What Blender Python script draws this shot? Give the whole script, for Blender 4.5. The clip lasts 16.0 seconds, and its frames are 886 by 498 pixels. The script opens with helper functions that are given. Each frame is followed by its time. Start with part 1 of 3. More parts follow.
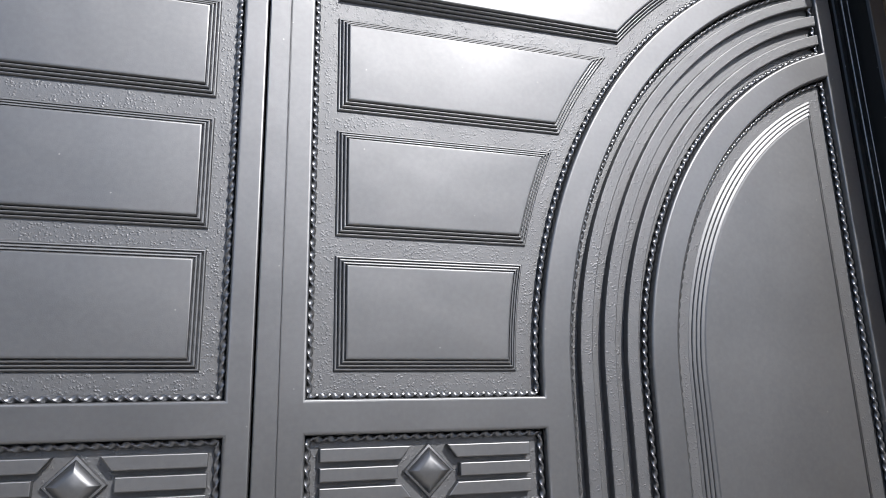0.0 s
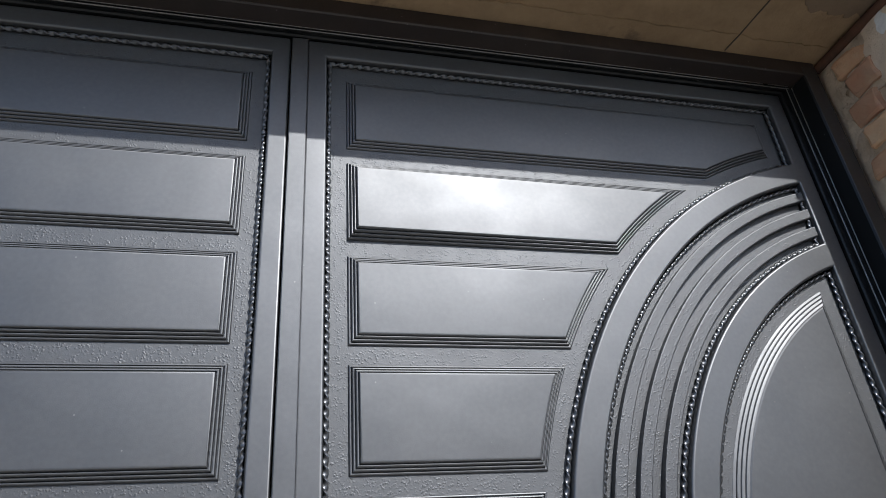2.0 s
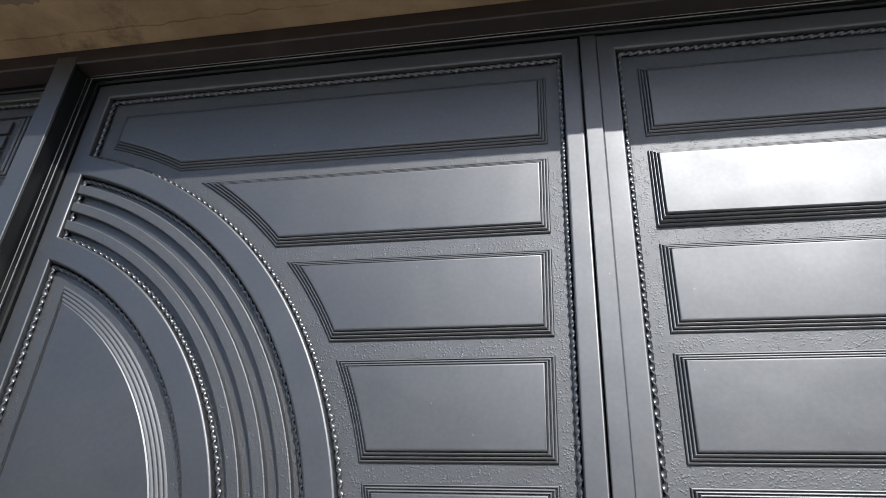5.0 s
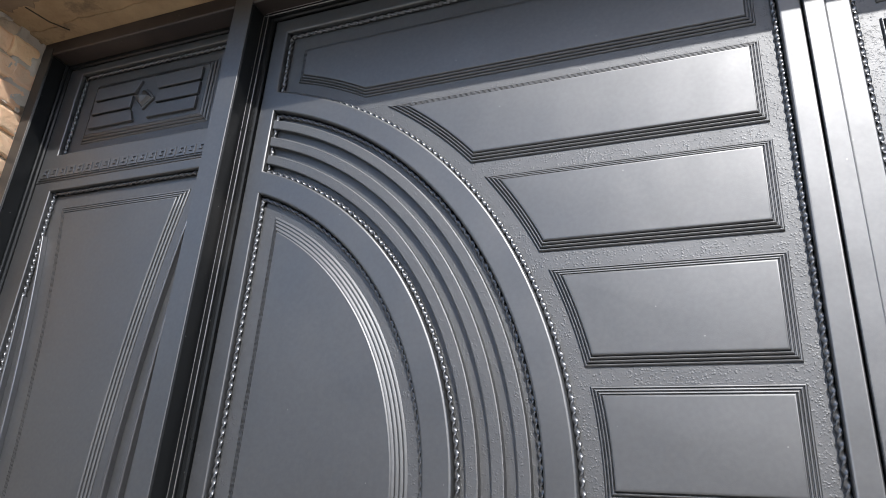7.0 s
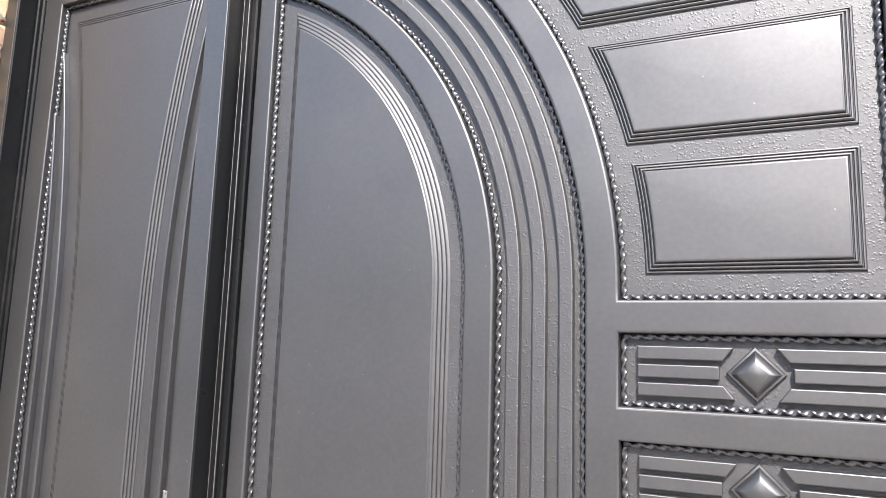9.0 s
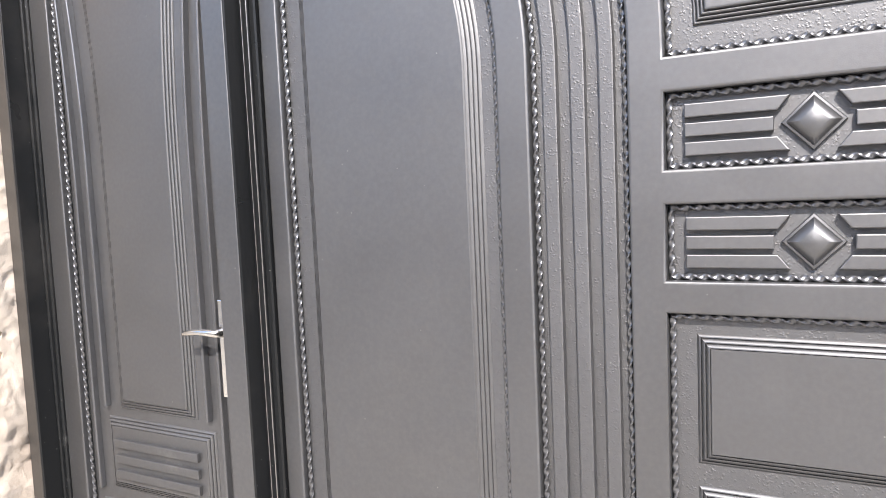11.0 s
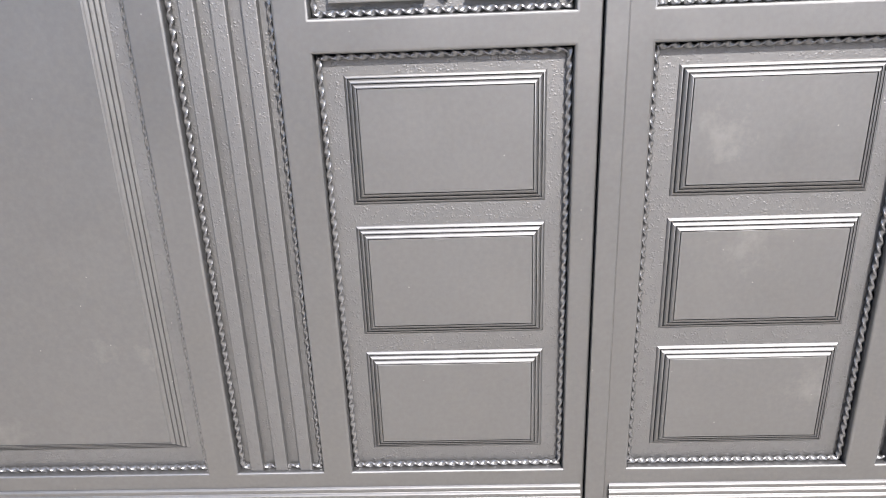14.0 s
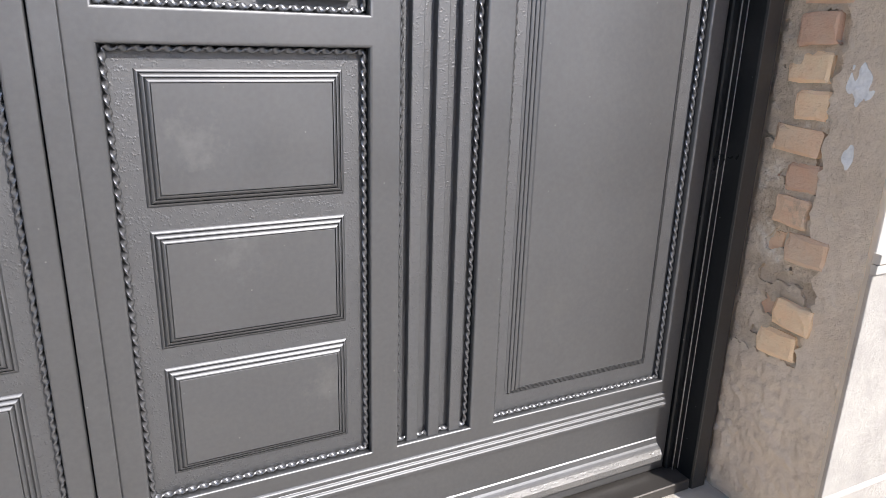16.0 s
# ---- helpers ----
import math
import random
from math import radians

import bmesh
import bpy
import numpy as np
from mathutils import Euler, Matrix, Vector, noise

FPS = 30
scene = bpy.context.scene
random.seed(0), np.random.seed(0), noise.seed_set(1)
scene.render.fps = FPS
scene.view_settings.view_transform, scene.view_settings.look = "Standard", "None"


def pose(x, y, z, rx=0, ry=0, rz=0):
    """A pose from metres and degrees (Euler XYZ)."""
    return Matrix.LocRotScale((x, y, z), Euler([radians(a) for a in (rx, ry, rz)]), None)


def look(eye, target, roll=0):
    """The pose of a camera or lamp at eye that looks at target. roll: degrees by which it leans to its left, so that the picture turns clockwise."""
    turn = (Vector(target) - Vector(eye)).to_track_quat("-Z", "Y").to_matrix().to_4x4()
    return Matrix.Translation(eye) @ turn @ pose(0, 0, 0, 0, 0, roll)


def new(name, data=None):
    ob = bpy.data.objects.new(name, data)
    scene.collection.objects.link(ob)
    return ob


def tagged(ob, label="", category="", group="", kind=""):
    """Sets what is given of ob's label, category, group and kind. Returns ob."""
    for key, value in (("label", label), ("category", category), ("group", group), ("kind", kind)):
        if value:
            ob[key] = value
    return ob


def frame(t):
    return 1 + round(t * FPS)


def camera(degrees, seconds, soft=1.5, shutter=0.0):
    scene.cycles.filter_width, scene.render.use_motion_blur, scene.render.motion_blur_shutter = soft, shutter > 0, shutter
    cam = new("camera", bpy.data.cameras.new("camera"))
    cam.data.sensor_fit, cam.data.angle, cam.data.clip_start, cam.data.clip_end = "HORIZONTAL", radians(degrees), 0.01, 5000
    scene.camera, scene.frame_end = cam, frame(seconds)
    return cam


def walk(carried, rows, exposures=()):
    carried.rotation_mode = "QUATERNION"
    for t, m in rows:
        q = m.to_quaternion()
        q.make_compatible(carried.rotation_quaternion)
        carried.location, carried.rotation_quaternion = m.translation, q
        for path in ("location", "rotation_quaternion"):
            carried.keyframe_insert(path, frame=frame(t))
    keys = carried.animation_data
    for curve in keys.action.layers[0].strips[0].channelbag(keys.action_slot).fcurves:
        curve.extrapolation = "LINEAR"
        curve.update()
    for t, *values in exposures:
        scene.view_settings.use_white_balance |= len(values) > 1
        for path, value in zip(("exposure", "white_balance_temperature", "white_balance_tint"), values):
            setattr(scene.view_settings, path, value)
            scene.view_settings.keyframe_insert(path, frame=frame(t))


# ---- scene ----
cam = camera(65.9, 16.0, soft=0.8)

PATH = [
    (0, (-0.0704, -1.3420, 1.6246), (0.5104, 0.5108, 2.1042), -1.33),
    (0.5, (-0.0748, -1.3697, 1.6294), (0.4005, 0.4756, 2.2368), -3.93),
    (1, (-0.0594, -1.3641, 1.6708), (0.3577, 0.4488, 2.4051), -4.00),
    (1.5, (-0.0487, -1.3560, 1.6882), (0.3773, 0.3805, 2.5844), -4.92),
    (2, (-0.0333, -1.3878, 1.6999), (0.4338, 0.2882, 2.6863), -4.95),
    (2.5, (-0.0075, -1.4190, 1.6875), (0.5687, 0.2121, 2.6911), -5.72),
    (3, (0.0151, -1.4271, 1.6820), (0.6677, 0.1814, 2.6754), -5.09),
    (3.5, (0.0248, -1.4199, 1.6916), (0.5400, 0.2298, 2.6982), -6.00),
    (4, (0.0272, -1.4214, 1.6785), (0.2409, 0.2847, 2.7001), -4.17),
    (4.5, (0.0000, -1.4230, 1.6800), (-0.1330, 0.3093, 2.6706), -0.80),
    (5, (-0.0860, -1.4190, 1.6770), (-0.4430, 0.2840, 2.6630), 3.10),
    (7.5, (-0.2926, -1.4519, 1.6257), (-1.0351, 0.2830, 2.2881), 2.60),
    (8, (-0.3009, -1.4357, 1.5987), (-1.0621, 0.3319, 2.1429), 1.95),
    (8.5, (-0.3062, -1.4195, 1.5824), (-1.0975, 0.3720, 1.9875), 1.97),
    (11, (-0.3359, -1.3583, 1.4267), (-1.2565, 0.4101, 1.2682), -2.50),
    (11.5, (-0.3515, -1.3390, 1.4050), (-1.2342, 0.4248, 1.0731), -2.79),
    (12, (-0.3494, -1.3447, 1.3670), (-1.2131, 0.4019, 0.9162), -4.48),
    (12.5, (-0.3522, -1.3441, 1.3300), (-1.1797, 0.4044, 0.8221), -5.61),
    (13, (-0.3274, -1.3539, 1.3179), (-0.9953, 0.4314, 0.7123), -5.42),
    (13.5, (-0.3079, -1.3413, 1.2841), (-0.8002, 0.4785, 0.6161), -4.11),
    (14, (-0.2840, -1.3169, 1.2682), (-0.3497, 0.5613, 0.5842), -2.13),
    (14.5, (-0.1628, -1.3129, 1.2577), (0.1898, 0.5408, 0.5947), -1.49),
    (15, (-0.0804, -1.3142, 1.2331), (0.6151, 0.4339, 0.5546), 1.08),
    (15.5, (0.0171, -1.3339, 1.2166), (0.8967, 0.3373, 0.5585), 1.93),
    (16, (0.0693, -1.3517, 1.2150), (0.9182, 0.3561, 0.6126), 1.69),
]
walk(cam, [(t, look(eye, target, roll)) for t, eye, target, roll in PATH], exposures=(
    (0.0, 0.40, 6280, 11), (0.5, 0.32, 6230, 10), (1.0, -0.18, 6130, 9), (1.5, -0.22, 6080, 9), (2.0, -0.12, 6080, 9), (3.0, 0.11, 6080, 9), (5.0, 0.06, 6200, 9), (7.5, 0.56, 6430, 11),
    (8.5, 0.95, 6660, 13), (11.0, 1.38, 6680, 14), (12.5, 1.40, 6580, 13), (13.5, 1.82, 6680, 13), (14.5, 1.40, 6680, 13), (15.5, 1.32, 6580, 14), (16.0, 0.99, 6430, 13),
))

# ---- light ----
SUN_AZ, SUN_EL = radians(23.4), radians(43.9)      # azimuth from -y towards +x
sun_dir = Vector((math.sin(SUN_AZ) * math.cos(SUN_EL), -math.cos(SUN_AZ) * math.cos(SUN_EL), math.sin(SUN_EL)))
world = bpy.data.worlds.new("sky")
scene.world = world
world.use_nodes = True
wn = world.node_tree
sky = wn.nodes.new("ShaderNodeTexSky")
sky.sky_type = "NISHITA"
sky.sun_disc = False
sky.sun_elevation = SUN_EL
sky.sun_rotation = math.atan2(sun_dir.x, sun_dir.y)
sky.dust_density = 1.3
background = wn.nodes["Background"]
background.inputs["Strength"].default_value = 0.15
wn.links.new(sky.outputs[0], background.inputs[0])
sun = new("sun", bpy.data.lights.new("sun", "SUN"))
sun.data.energy = 4.2
sun.data.angle = radians(0.53)
sun.data.color = (1.0, 0.95, 0.88)
sun.matrix_world = look(sun_dir * 20, (0, 0, 0))


# ---- materials ----
def material(name, base, rough=0.5, metal=0.0, spec=0.5):
    m = bpy.data.materials.new(name)
    m.use_nodes = True
    b = m.node_tree.nodes["Principled BSDF"]
    b.inputs["Base Color"].default_value = (*base, 1)
    b.inputs["Roughness"].default_value = rough
    b.inputs["Metallic"].default_value = metal
    b.inputs["Specular IOR Level"].default_value = spec
    return m, m.node_tree, b


def coords(nt):
    return nt.nodes.new("ShaderNodeNewGeometry").outputs["Position"]


def noise_tex(nt, vec, scale, detail=4.0, rough=0.55):
    n = nt.nodes.new("ShaderNodeTexNoise")
    n.inputs["Scale"].default_value, n.inputs["Detail"].default_value, n.inputs["Roughness"].default_value = scale, detail, rough
    nt.links.new(vec, n.inputs["Vector"])
    return n.outputs["Fac"]


def spread(nt, value, lo, hi, a, b):
    n = nt.nodes.new("ShaderNodeMapRange")
    for k, v in zip(("From Min", "From Max", "To Min", "To Max"), (lo, hi, a, b)):
        n.inputs[k].default_value = v
    nt.links.new(value, n.inputs["Value"])
    return n.outputs["Result"]


def mixed(nt, fac, a, b):
    n = nt.nodes.new("ShaderNodeMix")
    n.data_type = "RGBA"
    nt.links.new(fac, n.inputs["Factor"])
    for sock, v in ((n.inputs["A"], a), (n.inputs["B"], b)):
        if isinstance(v, tuple):
            sock.default_value = (*v, 1)
        else:
            nt.links.new(v, sock)
    return n.outputs["Result"]


def bumped(nt, bsdf, height, strength, distance, before=None):
    n = nt.nodes.new("ShaderNodeBump")
    n.inputs["Strength"].default_value, n.inputs["Distance"].default_value = strength, distance
    nt.links.new(height, n.inputs["Height"])
    if before:
        nt.links.new(before, n.inputs["Normal"])
    nt.links.new(n.outputs["Normal"], bsdf.inputs["Normal"])
    return n.outputs["Normal"]


def paint(name, base, dusty, rough, spatter=0.0, dust=0.3, metal=0.0, smudges=(), fleck=17):
    """Satin sprayed enamel with dust smears; spatter: height of the sprayed grain."""
    m, nt, b = material(name, base, rough, metal)
    p = coords(nt)
    smear = noise_tex(nt, p, 3.1, 6, 0.62)
    fac = spread(nt, smear, 0.52, 0.80, 0.0, dust)
    fine = spread(nt, noise_tex(nt, p, 90, 3), 0.35, 0.75, 0.95, 1.04)
    col = mixed(nt, fac, base, dusty)
    mul = nt.nodes.new("ShaderNodeMix")
    mul.data_type, mul.blend_type = "RGBA", "MULTIPLY"
    mul.inputs["Factor"].default_value = 1.0
    nt.links.new(col, mul.inputs["A"])
    nt.links.new(fine, mul.inputs["B"])
    flecks = nt.nodes.new("ShaderNodeTexVoronoi")
    flecks.inputs["Scale"].default_value = fleck
    nt.links.new(p, flecks.inputs["Vector"])
    dot = spread(nt, flecks.outputs["Distance"], 0.022 * (fleck / 17) ** 0.7, 0.034 * (fleck / 17) ** 0.7, 0.5, 0.0)
    pale = mixed(nt, dot, mul.outputs["Result"], (0.42, 0.41, 0.40))
    for x, z, r in smudges:
        d = nt.nodes.new("ShaderNodeVectorMath")
        d.operation = "DISTANCE"
        d.inputs[1].default_value = (x, -0.018, z)
        nt.links.new(p, d.inputs[0])
        wob = nt.nodes.new("ShaderNodeMath")
        wob.operation = "MULTIPLY_ADD"
        nt.links.new(noise_tex(nt, p, 26, 6, 0.7), wob.inputs[0])
        wob.inputs[1].default_value = r * 5.0
        nt.links.new(d.outputs["Value"], wob.inputs[2])
        pale = mixed(nt, spread(nt, wob.outputs[0], r * 2.3, r * 3.6, 0.24, 0.0), pale, (0.33, 0.33, 0.325))
    nt.links.new(pale, b.inputs["Base Color"])
    nt.links.new(spread(nt, noise_tex(nt, p, 5.0, 5), 0.3, 0.75, rough - 0.03, rough + 0.05), b.inputs["Roughness"])
    n0 = bumped(nt, b, noise_tex(nt, p, 3.6, 2, 0.5), 0.6, 0.006)
    n1 = bumped(nt, b, noise_tex(nt, p, 500, 2), 0.06, 0.002, n0)
    if spatter:
        v = nt.nodes.new("ShaderNodeTexVoronoi")
        v.inputs["Scale"].default_value = 170
        warp = nt.nodes.new("ShaderNodeVectorMath")
        warp.operation = "MULTIPLY_ADD"
        ripple = nt.nodes.new("ShaderNodeTexNoise")
        ripple.inputs["Scale"].default_value = 190
        nt.links.new(p, ripple.inputs["Vector"])
        nt.links.new(ripple.outputs["Color"], warp.inputs[0])
        warp.inputs[1].default_value = (0.006, 0.006, 0.006)
        nt.links.new(p, warp.inputs[2])
        nt.links.new(warp.outputs[0], v.inputs["Vector"])
        blobs = spread(nt, v.outputs["Distance"], 0.08, 0.55, 1.0, 0.0)
        gate = spread(nt, noise_tex(nt, p, 75, 3), 0.42, 0.60, 0.08, 1.0)
        mm = nt.nodes.new("ShaderNodeMath")
        mm.operation = "MULTIPLY"
        nt.links.new(blobs, mm.inputs[0])
        nt.links.new(gate, mm.inputs[1])
        bumped(nt, b, mm.outputs[0], 1.0, spatter, n1)
    return m


SMUDGES = ((-1.082, 0.573, 0.030), (-0.985, 0.560, 0.026), (-1.348, 0.360, 0.045), (0.455, 0.455, 0.050), (0.215, 1.005, 0.045), (0.285, 0.780, 0.050), (-1.95, 0.70, 0.035))
GREY, DUST = (0.165, 0.169, 0.176), (0.25, 0.245, 0.235)
M_PAINT = paint("grey_enamel", GREY, DUST, 0.47, dust=0.10, metal=0.92)
M_PANEL = paint("grey_enamel_panel", GREY, DUST, 0.50, dust=0.16, metal=0.92, smudges=SMUDGES)
M_FIELD = paint("grey_enamel_spattered", (0.158, 0.162, 0.169), DUST, 0.56, spatter=0.0006, dust=0.08, metal=0.92)
M_ROPE = paint("grey_enamel_trim", (0.165, 0.170, 0.180), DUST, 0.34, dust=0.08, metal=0.8)
# pale base paints the highlight that runs along the rounded black beads
M_BEAD_GLINT = paint("bead_edge_highlight", (0.40, 0.39, 0.385), DUST, 0.30, dust=0.2, metal=0.8)
M_BLACK = paint("black_frame_enamel", (0.010, 0.011, 0.012), (0.16, 0.15, 0.14), 0.30, dust=0.14, fleck=34, smudges=((-2.441, 0.70, 0.020), (-2.441, 0.56, 0.016), (-2.445, 1.42, 0.014), (-1.60, 1.32, 0.018), (-1.57, 0.88, 0.020), (1.562, 1.08, 0.014)))
M_BLACK.node_tree.nodes["Principled BSDF"].inputs["Specular IOR Level"].default_value = 0.3
# the heavy pale tone also paints sunlight on the sloping ledges
M_LEDGE = paint("dusty_dented_sunlit_enamel", (0.165, 0.165, 0.163), (0.29, 0.28, 0.265), 0.42, spatter=0.0012, dust=0.6, metal=0.5)
M_GREYFRAME = paint("dark_frame_enamel", (0.060, 0.056, 0.053), (0.20, 0.18, 0.16), 0.36, dust=0.15, metal=0.4)
# brown base paints the ground and soffit reflected in the black header
M_HEADER = paint("header_enamel_brown_reflection", (0.034, 0.027, 0.025), (0.15, 0.12, 0.10), 0.42, dust=0.35, fleck=30)
M_CHROME, _, _ = material("brushed_steel", (0.72, 0.71, 0.69), 0.25, 1.0)


def masonry(name, a, b_, scale, rough=0.95, relief=0.006, stain=None, per_piece=0.0):
    m, nt, b = material(name, a, rough, 0, 0.25)
    p = coords(nt)
    col = mixed(nt, spread(nt, noise_tex(nt, p, scale, 6, 0.65), 0.35, 0.68, 0, 1), a, b_)
    if stain:
        col = mixed(nt, spread(nt, noise_tex(nt, p, scale * 0.45, 7, 0.7), 0.60, 0.68, 0, 0.85), col, stain)
    if per_piece:
        info = nt.nodes.new("ShaderNodeObjectInfo")
        hsv = nt.nodes.new("ShaderNodeHueSaturation")
        nt.links.new(spread(nt, info.outputs["Random"], 0, 1, 1 - per_piece, 1 + per_piece), hsv.inputs["Value"])
        nt.links.new(spread(nt, info.outputs["Random"], 0, 1, 0.485, 0.508), hsv.inputs["Hue"])
        nt.links.new(col, hsv.inputs["Color"])
        col = hsv.outputs["Color"]
    nt.links.new(col, b.inputs["Base Color"])
    n1 = bumped(nt, b, noise_tex(nt, p, 34, 8, 0.7), 0.9, relief)
    bumped(nt, b, noise_tex(nt, p, 220, 4, 0.7), 0.6, relief * 0.3, n1)
    return m


M_BRICK = masonry("fired_brick", (0.82, 0.545, 0.345), (0.78, 0.60, 0.41), 9, per_piece=0.2, relief=0.007, stain=(0.38, 0.31, 0.24))
M_BRICK_RED = masonry("red_fired_brick", (0.60, 0.34, 0.21), (0.58, 0.41, 0.27), 10, per_piece=0.35, relief=0.009, stain=(0.30, 0.235, 0.175))
M_MORTAR = masonry("lime_mortar", (0.74, 0.61, 0.47), (0.50, 0.39, 0.285), 11, relief=0.014, stain=(0.84, 0.77, 0.66))
M_RENDER = masonry("grey_cement_render", (0.82, 0.675, 0.525), (0.68, 0.55, 0.42), 5, relief=0.012, stain=(0.52, 0.41, 0.305))
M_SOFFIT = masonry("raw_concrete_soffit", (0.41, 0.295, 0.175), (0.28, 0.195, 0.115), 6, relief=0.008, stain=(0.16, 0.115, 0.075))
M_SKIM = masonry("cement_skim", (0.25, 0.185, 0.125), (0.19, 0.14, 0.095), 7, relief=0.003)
M_WHITE = masonry("white_facade_plaster", (0.50, 0.485, 0.455), (0.43, 0.415, 0.385), 8, relief=0.0015)
M_CREAM = masonry("cream_rough_plaster", (0.56, 0.51, 0.45), (0.46, 0.41, 0.355), 5, relief=0.006, stain=(0.36, 0.31, 0.26))
M_PLINTH = masonry("stained_plinth_plaster", (0.42, 0.405, 0.38), (0.31, 0.30, 0.285), 4.5, relief=0.008, stain=(0.20, 0.195, 0.185))
M_GROUND = masonry("dusty_ground", (0.44, 0.415, 0.375), (0.34, 0.32, 0.285), 3.5, relief=0.008)
M_CRACK = masonry("dark_gap", (0.05, 0.043, 0.035), (0.08, 0.07, 0.06), 20)
M_YELLOW = paint("yellow_gas_pipe_enamel", (0.66, 0.46, 0.045), (0.35, 0.22, 0.08), 0.38, dust=0.35)
M_RUST = masonry("rusty_red_primer", (0.115, 0.055, 0.036), (0.07, 0.042, 0.030), 16, 0.7, relief=0.001)
M_INK, _, _ = material("dark_ornament_paint", (0.17, 0.165, 0.16), 0.7)


# ---- mesh helpers ----
def mesh_from(name, verts, faces, smooth=None):
    me = bpy.data.meshes.new(name)
    me.from_pydata([tuple(v) for v in verts], [], faces)
    bm = bmesh.new()
    bm.from_mesh(me)
    bmesh.ops.recalc_face_normals(bm, faces=bm.faces)
    bm.to_mesh(me)
    bm.free()
    finish(me, smooth)
    return me


def finish(me, smooth):
    if smooth is not None:
        me.shade_smooth()
        me.set_sharp_from_angle(angle=radians(smooth))


def part(name, me, mat, parent, label="", at=None):
    ob = new(name, me)
    if not me.materials:
        me.materials.append(mat)
    if parent:
        ob.parent = parent
    if at is not None:
        ob.matrix_basis = at
    if label:
        tagged(ob, label)
    return ob


def thing(name, label, category, group="", kind="", at=(0, 0, 0)):
    ob = new(name)
    ob.location = at
    ob.empty_display_size = 0.1
    return tagged(ob, label, category, group, kind)


def plate(name, loops, y_front, y_back, bevel=0.002, mirror=1, rings=1, crease=14):
    """A plate in the x-z plane with holes, its edges rounded."""
    cu = bpy.data.curves.new(name, "CURVE")
    cu.dimensions, cu.fill_mode = "2D", "BOTH"
    depth = y_back - y_front
    cu.extrude, cu.bevel_depth, cu.bevel_resolution = max(depth / 2 - bevel, 0.0001), bevel, rings
    for loop in loops:
        sp = cu.splines.new("POLY")
        sp.points.add(len(loop) - 1)
        for q, (x, z) in zip(sp.points, loop):
            q.co = (x, z, 0, 1)
        sp.use_cyclic_u = True
    tmp = new("tmp", cu)
    dg = bpy.context.evaluated_depsgraph_get()
    me = bpy.data.meshes.new_from_object(tmp.evaluated_get(dg))
    bpy.data.objects.remove(tmp)
    bpy.data.curves.remove(cu)
    me.name = name
    mid = (y_front + y_back) / 2
    me.transform(Matrix(((mirror, 0, 0, 0), (0, 0, -1, mid), (0, 1, 0, 0), (0, 0, 0, 1))))
    if mirror < 0:
        me.flip_normals()
    me.materials.clear()
    finish(me, crease)
    return me


def box_mesh(name, lo, hi, bevel=0.002):
    bm = bmesh.new()
    bmesh.ops.create_cube(bm, size=1.0)
    for v in bm.verts:
        v.co = Vector([lo[i] + (v.co[i] + 0.5) * (hi[i] - lo[i]) for i in range(3)])
    if bevel:
        bmesh.ops.bevel(bm, geom=bm.edges[:], offset=bevel, segments=1, affect="EDGES")
    me = bpy.data.meshes.new(name)
    bm.to_mesh(me)
    bm.free()
    return me


def inset(loop, d):
    """The closed loop (counter-clockwise) moved inwards by d, with mitred corners."""
    n, out = len(loop), []
    for i in range(n):
        a, b, c = (Vector(loop[j % n]) for j in (i - 1, i, i + 1))
        u, v = (b - a).normalized(), (c - b).normalized()
        n1, n2 = Vector((-u.y, u.x)), Vector((-v.y, v.x))
        m = n1 + n2
        out.append(tuple(b + m * (d / max(0.25, m.dot(n1)))))
    return out


REED = ((0.0, -0.0016), (0.0003, 0.0020), (0.0011, 0.0041), (0.0024, 0.0056), (0.0040, 0.0062), (0.0051, 0.0061), (0.0055, 0.0030), (0.0068, 0.0028))
STEPS = [(0.0, 0.0)] + [(k * 0.0070 + a + 0.0001, k * 0.0043 + max(b, -0.0016 * (k > 0))) for k in range(4) for a, b in (REED if k < 3 else REED[:5])] + [(0.0272, 0.0192)]
# the lower panels are pressed with flatter, slanted reeds
SLANT = ((0.0, 0.0), (0.0003, 0.0008), (0.0020, 0.0029), (0.0042, 0.0046), (0.0062, 0.0056), (0.0070, 0.0058), (0.0072, 0.0008), (0.0089, 0.0008))
LOW_STEPS = [(k * 0.0088 + a, k * 0.0056 + b) for k in range(3) for a, b in SLANT] + [(0.0264, 0.0160), (0.0270, 0.0168), (0.0284, 0.0168)]


CHAMFER = [(k * 0.0066 + a, k * 0.0036 + b) for k in range(4) for a, b in ((0.0, 0.0), (0.0008, 0.0018), (0.0040, 0.0042), (0.0050, 0.0044), (0.0052, 0.0014), (0.0064, 0.0014))] + [(0.0285, 0.0150), (0.0298, 0.0150)]


